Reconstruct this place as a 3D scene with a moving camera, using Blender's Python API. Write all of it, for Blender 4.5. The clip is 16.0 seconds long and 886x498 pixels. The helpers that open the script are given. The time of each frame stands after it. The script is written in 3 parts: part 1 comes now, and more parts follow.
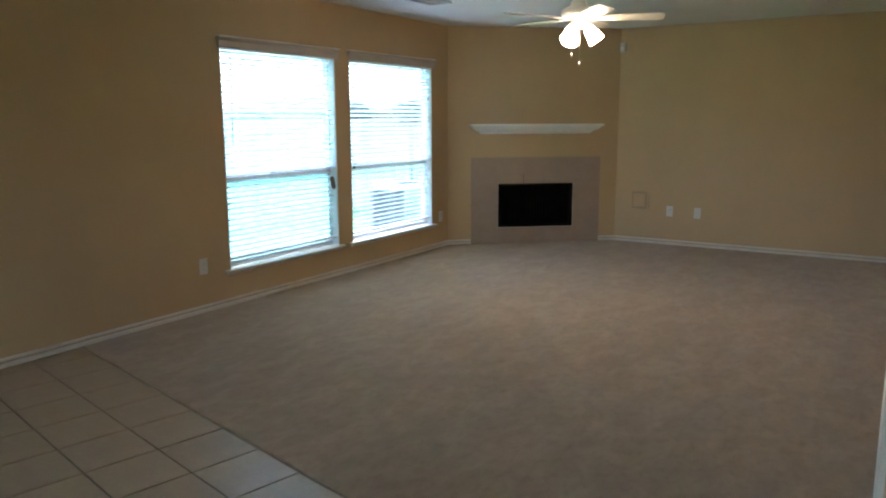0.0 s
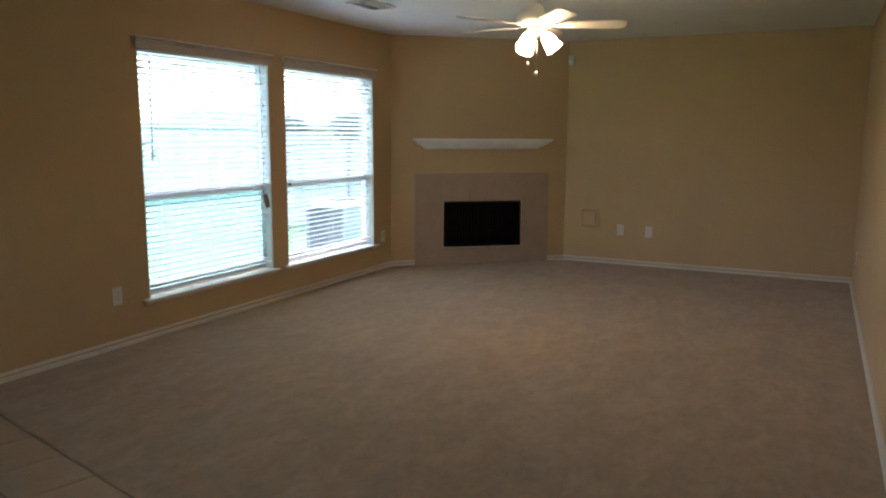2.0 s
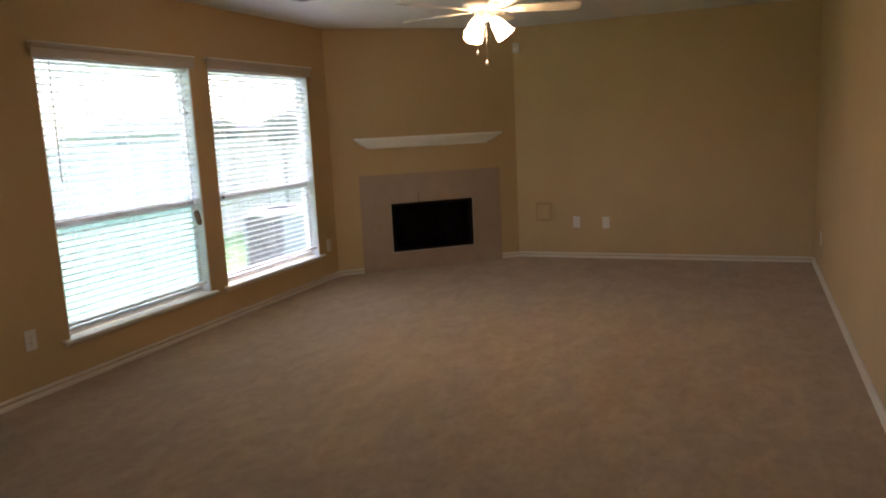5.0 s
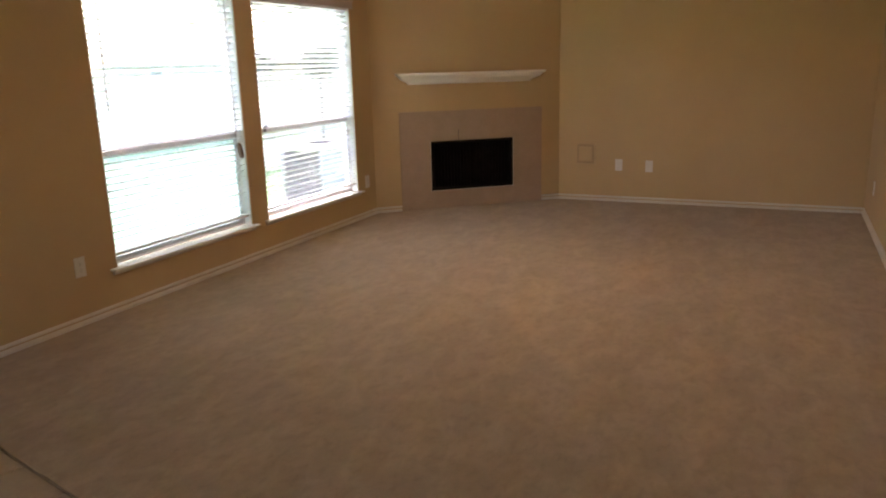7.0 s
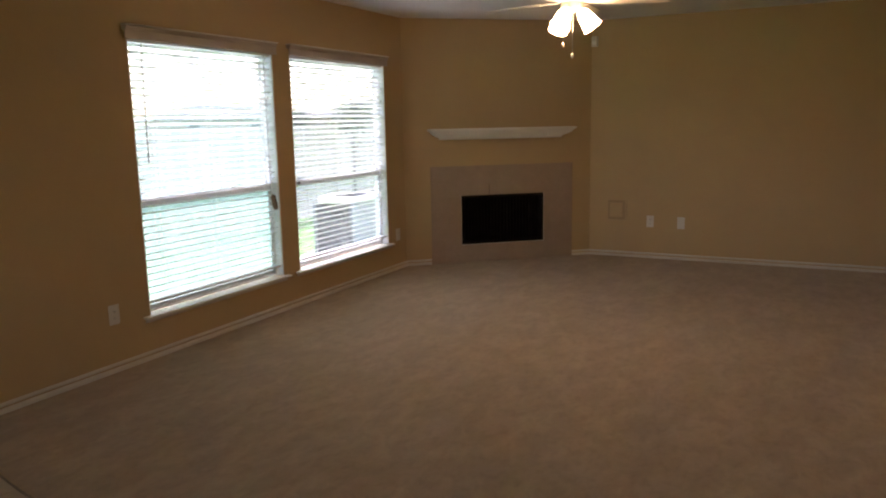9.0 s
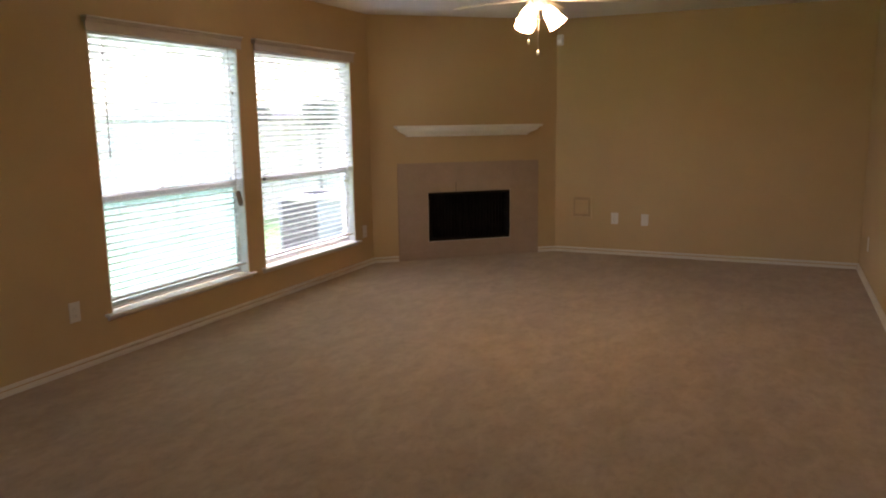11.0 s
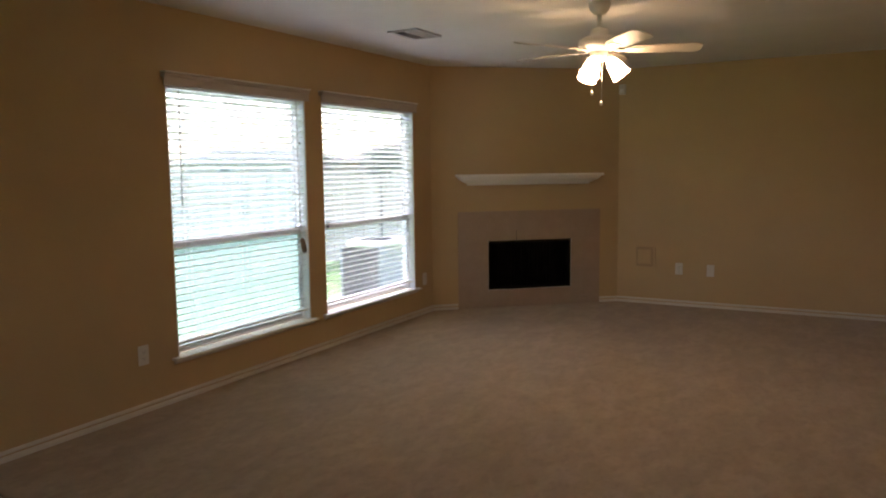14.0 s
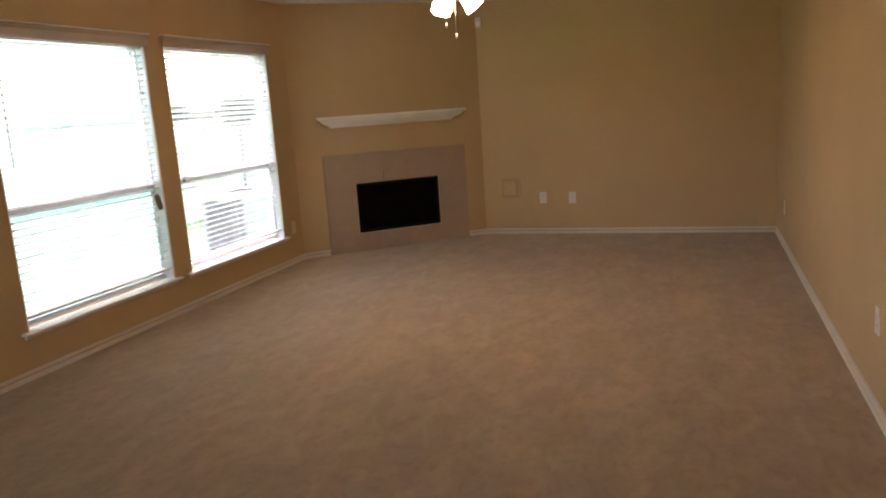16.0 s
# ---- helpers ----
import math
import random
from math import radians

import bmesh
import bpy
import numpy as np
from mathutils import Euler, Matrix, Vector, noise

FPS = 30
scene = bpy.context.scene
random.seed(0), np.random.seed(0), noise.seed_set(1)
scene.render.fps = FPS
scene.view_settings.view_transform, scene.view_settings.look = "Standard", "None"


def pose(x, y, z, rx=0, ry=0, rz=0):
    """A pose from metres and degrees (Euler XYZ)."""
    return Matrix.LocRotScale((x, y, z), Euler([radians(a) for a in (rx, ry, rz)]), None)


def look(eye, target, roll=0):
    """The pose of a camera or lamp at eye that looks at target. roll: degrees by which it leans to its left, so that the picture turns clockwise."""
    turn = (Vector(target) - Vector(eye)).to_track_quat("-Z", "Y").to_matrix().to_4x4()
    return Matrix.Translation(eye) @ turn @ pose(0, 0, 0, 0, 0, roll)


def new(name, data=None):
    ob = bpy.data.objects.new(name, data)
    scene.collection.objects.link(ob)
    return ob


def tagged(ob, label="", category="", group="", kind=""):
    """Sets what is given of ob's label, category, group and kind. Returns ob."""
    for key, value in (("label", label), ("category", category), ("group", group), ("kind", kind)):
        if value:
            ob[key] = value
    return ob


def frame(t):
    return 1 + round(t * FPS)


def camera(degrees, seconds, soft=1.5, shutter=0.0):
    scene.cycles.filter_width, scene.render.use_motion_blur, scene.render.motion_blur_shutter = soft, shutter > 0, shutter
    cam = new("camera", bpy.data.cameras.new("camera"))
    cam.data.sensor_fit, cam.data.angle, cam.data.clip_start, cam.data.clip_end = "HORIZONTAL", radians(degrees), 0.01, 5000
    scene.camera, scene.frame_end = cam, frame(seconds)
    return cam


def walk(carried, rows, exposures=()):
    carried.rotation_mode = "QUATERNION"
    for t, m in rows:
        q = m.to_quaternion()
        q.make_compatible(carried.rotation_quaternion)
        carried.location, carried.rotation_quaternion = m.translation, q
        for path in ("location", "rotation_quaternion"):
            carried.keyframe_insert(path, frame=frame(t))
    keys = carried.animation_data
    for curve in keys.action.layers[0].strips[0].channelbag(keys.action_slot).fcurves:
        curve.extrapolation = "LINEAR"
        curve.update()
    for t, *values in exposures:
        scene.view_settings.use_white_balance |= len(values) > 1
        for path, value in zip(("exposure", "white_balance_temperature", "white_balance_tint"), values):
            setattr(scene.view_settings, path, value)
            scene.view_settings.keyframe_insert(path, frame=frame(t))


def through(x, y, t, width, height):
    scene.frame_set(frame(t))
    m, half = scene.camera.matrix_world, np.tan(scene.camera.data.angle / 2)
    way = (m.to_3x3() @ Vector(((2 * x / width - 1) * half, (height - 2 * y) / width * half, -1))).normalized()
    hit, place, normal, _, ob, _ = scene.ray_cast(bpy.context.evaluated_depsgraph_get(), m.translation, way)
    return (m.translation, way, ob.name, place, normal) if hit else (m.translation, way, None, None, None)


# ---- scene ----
cam = camera(61.6, 16.0, soft=2.1)
PATH = [
    (0, (4.435, 0.280, 1.446), (3.396, 1.954, 1.099), -0.18),
    (0.5, (4.412, 0.307, 1.427), (3.488, 2.055, 1.126), 0.26),
    (1, (4.328, 0.422, 1.427), (3.449, 2.183, 1.075), 1.25),
    (1.5, (4.238, 0.551, 1.426), (3.368, 2.312, 1.052), 0.7),
    (2, (4.106, 0.657, 1.423), (3.216, 2.422, 1.118), 0.3),
    (2.5, (3.948, 0.713, 1.434), (3.079, 2.499, 1.203), -0.6),
    (3, (3.886, 0.751, 1.429), (3.05, 2.553, 1.197), -1.4),
    (5.5, (3.794, 1.063, 1.463), (3.051, 2.885, 1.103), -2.9),
    (6, (3.743, 1.04, 1.443), (2.995, 2.852, 1.043), -2.8),
    (6.5, (3.762, 1.035, 1.457), (2.977, 2.818, 1.005), -2.4),
    (7, (3.741, 1.039, 1.456), (2.925, 2.801, 0.974), -1.6),
    (7.5, (3.721, 1.045, 1.45), (2.859, 2.803, 1.041), -0.6),
    (8, (3.719, 1.042, 1.452), (2.786, 2.775, 1.098), -0.2),
    (8.5, (3.71, 1.048, 1.457), (2.724, 2.754, 1.113), -0.7),
    (9, (3.723, 1.037, 1.455), (2.83, 2.794, 1.116), -1.1),
    (9.5, (3.727, 1.036, 1.458), (2.872, 2.814, 1.129), -0.9),
    (12, (3.724, 1.021, 1.425), (2.929, 2.816, 1.046), -1.1),
    (12.5, (3.695, 1.026, 1.425), (2.846, 2.786, 0.997), -1.3),
    (13, (3.704, 1.037, 1.437), (2.818, 2.771, 0.981), -1.5),
    (13.5, (3.704, 1.031, 1.446), (2.772, 2.769, 1.115), -1.7),
    (14, (3.705, 1.027, 1.456), (2.747, 2.769, 1.237), -0.7),
    (14.5, (3.71, 1.04, 1.454), (2.847, 2.826, 1.201), -0.2),
    (15, (3.722, 1.059, 1.44), (3.055, 2.913, 1.096), -0.4),
    (15.5, (3.734, 1.08, 1.433), (3.131, 2.945, 1.033), -2.5),
    (16, (3.712, 1.078, 1.442), (3.068, 2.932, 1.057), -3.8),
]
EXPOSURES = [(0, 4.40, 4850, 7), (0.6, 4.09, 4940, 8), (1, 4.14, 5110, 10), (1.5, 4.17, 5290, 12), (2, 4.06, 5460, 14), (3, 3.79, 5760, 17), (5.5, 4.06, 6360, 24),
             (7, 4.38, 6600, 27), (9, 3.83, 6440, 24), (12, 4.24, 6600, 26), (13, 4.26, 6600, 26), (14, 3.70, 6380, 24), (14.5, 3.49, 6420, 24), (15, 4.00, 6460, 25),
             (15.5, 4.28, 6500, 26), (16, 4.43, 6580, 27)]
walk(cam, [(t, look(eye, target, roll)) for t, eye, target, roll in PATH], EXPOSURES)

# world, sun
ELEV, AZ = radians(60), radians(-65)
world = bpy.data.worlds.new("sky")
scene.world = world
world.use_nodes = True
wn = world.node_tree.nodes
sky = wn.new("ShaderNodeTexSky")
sky.sky_type = "NISHITA"
sky.sun_disc = False
sky.sun_elevation = ELEV
sky.sun_rotation = AZ
sky.dust_density = 3.5
wn["Background"].inputs["Strength"].default_value = 0.15
world.node_tree.links.new(sky.outputs["Color"], wn["Background"].inputs["Color"])
sun = new("sun", bpy.data.lights.new("sun", "SUN"))
sun.data.energy, sun.data.angle, sun.data.color = 0.55, radians(11), (1.0, 0.96, 0.9)
SUN_FROM = Vector((math.sin(AZ) * math.cos(ELEV), math.cos(AZ) * math.cos(ELEV), math.sin(ELEV)))
sun.matrix_world = look(SUN_FROM * 50, (0, 0, 0))


# ---- materials ----
def mat(name, rgb, rough=0.6, metal=0.0, vary=0.12, scale=6.0, fine=0.05, fine_scale=220.0, bump=0.0, bump_scale=300.0,
        rand=0.0, spec=0.5, through=0.0):
    """A surface: base colour varied at two scales, with fine relief."""
    m = bpy.data.materials.new(name)
    m.use_nodes = True
    nt = m.node_tree
    b = nt.nodes["Principled BSDF"]
    b.inputs["Roughness"].default_value = rough
    b.inputs["Metallic"].default_value = metal
    b.inputs["Specular IOR Level"].default_value = spec
    tc = nt.nodes.new("ShaderNodeTexCoord")
    big = nt.nodes.new("ShaderNodeTexNoise")
    big.inputs["Scale"].default_value, big.inputs["Detail"].default_value, big.inputs["Roughness"].default_value = scale, 6, 0.62
    small = nt.nodes.new("ShaderNodeTexNoise")
    small.inputs["Scale"].default_value, small.inputs["Detail"].default_value = fine_scale, 3
    for n in (big, small):
        nt.links.new(tc.outputs["Object"], n.inputs["Vector"])
    a = nt.nodes.new("ShaderNodeMapRange")
    a.inputs["From Min"].default_value, a.inputs["From Max"].default_value = 0.3, 0.7
    a.inputs["To Min"].default_value, a.inputs["To Max"].default_value = 1 - vary, 1 + vary
    nt.links.new(big.outputs["Fac"], a.inputs["Value"])
    c = nt.nodes.new("ShaderNodeMapRange")
    c.inputs["From Min"].default_value, c.inputs["From Max"].default_value = 0.3, 0.7
    c.inputs["To Min"].default_value, c.inputs["To Max"].default_value = 1 - fine, 1 + fine
    nt.links.new(small.outputs["Fac"], c.inputs["Value"])
    mul = nt.nodes.new("ShaderNodeMath")
    mul.operation = "MULTIPLY"
    nt.links.new(a.outputs["Result"], mul.inputs[0])
    nt.links.new(c.outputs["Result"], mul.inputs[1])
    last = mul
    if rand:
        oi = nt.nodes.new("ShaderNodeObjectInfo")
        r = nt.nodes.new("ShaderNodeMapRange")
        r.inputs["To Min"].default_value, r.inputs["To Max"].default_value = 1 - rand, 1 + rand
        nt.links.new(oi.outputs["Random"], r.inputs["Value"])
        m2 = nt.nodes.new("ShaderNodeMath")
        m2.operation = "MULTIPLY"
        nt.links.new(last.outputs[0], m2.inputs[0])
        nt.links.new(r.outputs["Result"], m2.inputs[1])
        last = m2
    sc = nt.nodes.new("ShaderNodeVectorMath")
    sc.operation = "SCALE"
    sc.inputs[0].default_value = rgb
    nt.links.new(last.outputs[0], sc.inputs["Scale"])
    nt.links.new(sc.outputs[0], b.inputs["Base Color"])
    if through:
        tl = nt.nodes.new("ShaderNodeBsdfTranslucent")
        tl.inputs["Color"].default_value = (*rgb, 1)
        mx = nt.nodes.new("ShaderNodeMixShader")
        mx.inputs["Fac"].default_value = through
        nt.links.new(b.outputs[0], mx.inputs[1])
        nt.links.new(tl.outputs[0], mx.inputs[2])
        nt.links.new(mx.outputs[0], nt.nodes["Material Output"].inputs["Surface"])
    if bump:
        t = nt.nodes.new("ShaderNodeTexNoise")
        t.inputs["Scale"].default_value, t.inputs["Detail"].default_value = bump_scale, 4
        nt.links.new(tc.outputs["Object"], t.inputs["Vector"])
        bp = nt.nodes.new("ShaderNodeBump")
        bp.inputs["Strength"].default_value, bp.inputs["Distance"].default_value = bump, 0.004
        nt.links.new(t.outputs["Fac"], bp.inputs["Height"])
        nt.links.new(bp.outputs["Normal"], b.inputs["Normal"])
    return m


M_WALL = mat("tan_wall_paint", (0.500, 0.350, 0.180), 0.75, vary=0.05, scale=1.3, fine=0.015, fine_scale=90, bump=0.12, bump_scale=80)
M_CEIL = mat("ceiling_paint", (0.74, 0.73, 0.70), 0.85, vary=0.04, scale=2, fine=0.05, bump=0.6, bump_scale=70)
M_TRIM = mat("white_trim_paint", (0.80, 0.77, 0.71), 0.4, vary=0.04, scale=5, fine=0.02, bump=0.05)
M_BASE = mat("off_white_baseboard_paint", (0.64, 0.59, 0.51), 0.45, vary=0.05, scale=5, fine=0.02, bump=0.05)
M_VINYL = mat("white_vinyl", (0.82, 0.82, 0.81), 0.35, vary=0.03)
# greyer than the vinyl frame: backlit shade of the sashes put into the colour
M_SASH = mat("shaded_sash_white", (0.52, 0.52, 0.53), 0.4, vary=0.04)
M_SLAT = mat("white_blind_slat", (0.85, 0.85, 0.84), 0.4, vary=0.03, through=0.29)
M_RAIL = mat("white_blind_rail", (0.80, 0.79, 0.77), 0.4, vary=0.03)
# white valance seen against the window; its shade is mixed into this taupe
M_VALANCE = mat("shaded_valance_white", (0.46, 0.39, 0.32), 0.45, vary=0.04)
M_CORD = mat("blind_cord", (0.8, 0.79, 0.76), 0.8, through=0.4)
M_WAND = mat("wand_plastic", (0.45, 0.45, 0.44), 0.25)
M_TASSEL = mat("brown_tassel", (0.16, 0.09, 0.05), 0.5)
M_LATCH = mat("dark_latch", (0.08, 0.075, 0.07), 0.35, metal=0.6)
M_TILE = mat("beige_floor_tile", (0.43, 0.325, 0.225), 0.38, vary=0.10, scale=5, fine=0.05, fine_scale=60, bump=0.08, bump_scale=25, rand=0.05)
M_GROUT = mat("dark_grout", (0.14, 0.115, 0.095), 0.9, vary=0.2, scale=12)
M_SEAMLINE = mat("worn_carpet_seam", (0.24, 0.185, 0.135), 0.95, vary=0.25, scale=14)
M_SURR = mat("taupe_fireplace_tile", (0.368, 0.265, 0.19), 0.45, vary=0.06, scale=7, fine=0.05, fine_scale=90, bump=0.05, bump_scale=60, rand=0.008)
M_SEAM = mat("taupe_grout", (0.35, 0.252, 0.18), 0.9, vary=0.1)
M_CRACK = mat("dark_joint", (0.10, 0.075, 0.06), 0.9)
M_BLACK = mat("black_firebox_metal", (0.013, 0.011, 0.011), 0.9, vary=0.3, scale=8, spec=0.1)
M_SOOT = mat("sooty_firebrick", (0.02, 0.017, 0.016), 0.95, vary=0.4, scale=10, spec=0.05)
M_PLATE = mat("white_plate_plastic", (0.66, 0.63, 0.57), 0.35, vary=0.02)
M_SLOT = mat("dark_slot", (0.05, 0.045, 0.04), 0.6)
M_PANEL = mat("tan_painted_panel", (0.500, 0.350, 0.180), 0.6, vary=0.04)
M_RECESS = mat("shaded_recess_tan", (0.39, 0.275, 0.15), 0.9)
M_FAN = mat("white_fan_enamel", (0.72, 0.70, 0.65), 0.35, vary=0.03)
M_BLADE = mat("pale_fan_blade", (0.66, 0.60, 0.50), 0.45, vary=0.06, scale=9)
M_CHAIN = mat("pale_metal_chain", (0.62, 0.58, 0.50), 0.3, metal=0.9)
M_VENT = mat("grey_vent_metal", (0.55, 0.55, 0.54), 0.5, vary=0.05)
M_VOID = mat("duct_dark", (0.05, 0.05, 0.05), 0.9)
M_DOOR = mat("white_door_paint", (0.62, 0.61, 0.58), 0.45, vary=0.03, bump=0.04)
M_FENCE = mat("weathered_cedar", (0.56, 0.47, 0.38), 0.85, vary=0.2, scale=4, fine=0.15, fine_scale=40, rand=0.18)
M_BRICK = mat("tan_brick", (0.36, 0.27, 0.21), 0.9, vary=0.15, scale=3)
M_ROOF = mat("grey_shingle", (0.075, 0.072, 0.07), 0.9, vary=0.25, scale=3)
M_BARK = mat("bark", (0.20, 0.165, 0.13), 0.95, vary=0.3, scale=12)
M_LEAF = mat("leaves", (0.12, 0.15, 0.11), 0.6, vary=0.35, scale=2, rand=0.2, through=0.4)
M_ACDARK = mat("condenser_louvre", (0.075, 0.075, 0.09), 0.5, metal=0.2, vary=0.08)
M_ACCASE = mat("condenser_enamel", (0.26, 0.28, 0.32), 0.45, vary=0.05)
M_ACTOP = mat("condenser_top", (0.80, 0.80, 0.79), 0.45, vary=0.05)
M_SLAB = mat("concrete", (0.42, 0.40, 0.37), 0.9, vary=0.12)
M_GRASS = mat("lawn", (0.06, 0.14, 0.02), 0.9, vary=0.35, scale=1.2, fine=0.4, fine_scale=60, bump=1.0, bump_scale=90)


def carpet_material():
    """Cut pile: soft footmarks where the pile leans, over a fine tufted grain."""
    m = mat("taupe_carpet", (0.388, 0.280, 0.178), 0.95, vary=0.035, scale=30, fine=0.05, fine_scale=150, bump=0.5, bump_scale=60, spec=0.1)
    nt = m.node_tree
    b = nt.nodes["Principled BSDF"]
    b.inputs["Sheen Weight"].default_value = 0.2
    b.inputs["Sheen Roughness"].default_value = 0.45
    base = b.inputs["Base Color"].links[0].from_socket
    tc = nt.nodes.new("ShaderNodeTexCoord")
    lean = nt.nodes.new("ShaderNodeMapping")
    lean.inputs["Scale"].default_value = (1.0, 0.55, 1.0)
    nt.links.new(tc.outputs["Object"], lean.inputs["Vector"])
    last = base
    for scale, low, high, lo, hi, warp in ((7.5, 0.40, 0.66, 0.92, 1.07, 0.7), (2.0, 0.35, 0.65, 0.97, 1.03, 0.4), (24.0, 0.48, 0.70, 1.03, 0.90, 0.5)):
        n = nt.nodes.new("ShaderNodeTexNoise")
        n.inputs["Scale"].default_value, n.inputs["Detail"].default_value = scale, 3
        n.inputs["Roughness"].default_value, n.inputs["Distortion"].default_value = 0.55, warp
        nt.links.new(lean.outputs["Vector"], n.inputs["Vector"])
        r = nt.nodes.new("ShaderNodeMapRange")
        r.inputs["From Min"].default_value, r.inputs["From Max"].default_value = low, high
        r.inputs["To Min"].default_value, r.inputs["To Max"].default_value = lo, hi
        nt.links.new(n.outputs["Fac"], r.inputs["Value"])
        v = nt.nodes.new("ShaderNodeVectorMath")
        v.operation = "SCALE"
        nt.links.new(last, v.inputs[0])
        nt.links.new(r.outputs["Result"], v.inputs["Scale"])
        last = v.outputs[0]
    nt.links.new(last, b.inputs["Base Color"])
    return m


def glass_material(name, haze, tint=1.0, milk=(0.34, 0.50, 0.44), clear=(0.93, 0.96, 0.95)):
    """A pane; tint below one dims the view through it, haze adds a milky scatter, strongest on the fogged pane."""
    m = bpy.data.materials.new(name)
    m.use_nodes = True
    nt = m.node_tree
    nt.nodes.remove(nt.nodes["Principled BSDF"])
    out = nt.nodes["Material Output"]
    tr = nt.nodes.new("ShaderNodeBsdfTransparent")
    tr.inputs["Color"].default_value = (*(tint * c for c in clear), 1)
    gl = nt.nodes.new("ShaderNodeBsdfGlossy")
    gl.inputs["Roughness"].default_value = 0.02
    mx = nt.nodes.new("ShaderNodeMixShader")
    mx.inputs["Fac"].default_value = 0.05
    nt.links.new(tr.outputs[0], mx.inputs[1])
    nt.links.new(gl.outputs[0], mx.inputs[2])
    last = mx
    if haze:
        tl = nt.nodes.new("ShaderNodeBsdfTranslucent")
        tl.inputs["Color"].default_value = (*(tint * c for c in milk), 1)
        m2 = nt.nodes.new("ShaderNodeMixShader")
        m2.inputs["Fac"].default_value = haze
        nt.links.new(last.outputs[0], m2.inputs[1])
        nt.links.new(tl.outputs[0], m2.inputs[2])
        last = m2
    nt.links.new(last.outputs[0], out.inputs["Surface"])
    return m


def lamp_glass():
    m = bpy.data.materials.new("lit_frosted_glass")
    m.use_nodes = True
    b = m.node_tree.nodes["Principled BSDF"]
    b.inputs["Base Color"].default_value = (0.85, 0.82, 0.76, 1)
    b.inputs["Roughness"].default_value = 0.4
    b.inputs["Emission Color"].default_value = (1.0, 0.68, 0.36, 1)
    b.inputs["Emission Strength"].default_value = LAMP_GLOW
    return m


LAMP_GLOW = 2.5
M_CARPET = carpet_material()
# tint dims the view outdoors, the faint haze lifts its darks
M_GLASS = glass_material("faintly_hazed_tinted_glass", 0.012, 0.84, (0.50, 0.50, 0.49))
M_MIST = glass_material("misted_tinted_glass", 0.065, 0.84, (0.36, 0.55, 0.55))
# bronze tint added to warm the daylight from the two unseen openings
M_CLEAR = glass_material("warm_fill_glass", 0.0, 0.92, clear=(0.96, 0.90, 0.80))
M_FOG = glass_material("fogged_tinted_glass", 0.52, 0.78, (0.325, 0.45, 0.41))
M_LAMP = lamp_glass()


# ---- mesh helpers ----
def box(bm, x0, x1, y0, y1, z0, z1, bevel=0.0):
    r = bmesh.ops.create_cube(bm, size=1.0, matrix=Matrix.Translation(((x0 + x1) / 2, (y0 + y1) / 2, (z0 + z1) / 2))
                              @ Matrix.Diagonal((abs(x1 - x0), abs(y1 - y0), abs(z1 - z0), 1)))
    if bevel:
        edges = list({e for v in r["verts"] for e in v.link_edges})
        bmesh.ops.bevel(bm, geom=edges, offset=bevel, segments=2, affect="EDGES", profile=0.6)
    return r


def lathe(bm, rings, n=24, m=Matrix.Identity(4)):
    """A turned body from (radius, z) rings, closed at both ends."""
    loops = [[bm.verts.new(m @ Vector((r * math.cos(2 * math.pi * k / n), r * math.sin(2 * math.pi * k / n), z))) for k in range(n)]
             for r, z in rings]
    for a, b in zip(loops, loops[1:]):
        for k in range(n):
            bm.faces.new((a[k], a[(k + 1) % n], b[(k + 1) % n], b[k]))
    bm.faces.new(loops[0][::-1])
    bm.faces.new(loops[-1])


def extrude_profile(bm, profile, x0, x1):
    """A closed (y, z) profile swept along x."""
    a = [bm.verts.new((x0, y, z)) for y, z in profile]
    b = [bm.verts.new((x1, y, z)) for y, z in profile]
    n = len(profile)
    for k in range(n):
        bm.faces.new((a[k], a[(k + 1) % n], b[(k + 1) % n], b[k]))
    bm.faces.new(a[::-1])
    bm.faces.new(b)


def mesh_of(name, bm, material, smooth=False):
    bmesh.ops.recalc_face_normals(bm, faces=bm.faces)
    me = bpy.data.meshes.new(name)
    bm.to_mesh(me)
    bm.free()
    me.materials.append(material)
    if smooth:
        for p in me.polygons:
            p.use_smooth = True
    return me


def part(name, bm, material, parent=None, label="", smooth=False):
    ob = new(name, mesh_of(name, bm, material, smooth))
    ob.parent = parent
    if label:
        tagged(ob, label)
    return ob


def shared(name, me, parent, m):
    ob = new(name, me)
    ob.parent = parent
    ob.matrix_basis = m
    return ob


def thing(name, m, label, category, group="", kind=""):
    ob = new(name)
    ob.empty_display_size = 0.1
    ob.matrix_basis = m
    return tagged(ob, label, category, group, kind)


def boxes(*specs, bevel=0.0):
    bm = bmesh.new()
    for s in specs:
        box(bm, *s, bevel=bevel)
    return bm


# ---- plan ----
H = 2.45            # ceiling
G = -0.38           # the lawn outside lies below the floor
XR = 4.458          # right wall
YF = 8.86           # far wall
YB = -2.6           # back of the room behind the walker
XE = 5.7            # far side of the passage
YP = 1.42           # where the right wall ends towards the passage
CX, CY0, CY1 = 1.53, 7.54, YF   # the cut-off corner with the fireplace
ANG = math.degrees(math.atan2(CY1 - CY0, CX))
DLEN = math.hypot(CX, CY1 - CY0)
T = 0.15
WIN = [(4.262, 5.594), (5.792, 7.205)]
WZ0, WZ1 = 0.283, 2.02
BW = (-2.2, -1.2)     # added glazed door, unseen behind the walker, lets in fill light
SW = (0.5, 3.9)      # added window, unseen behind the walker, lets in fill light
BOX = (0.583, 1.485, 0.186, 0.695)


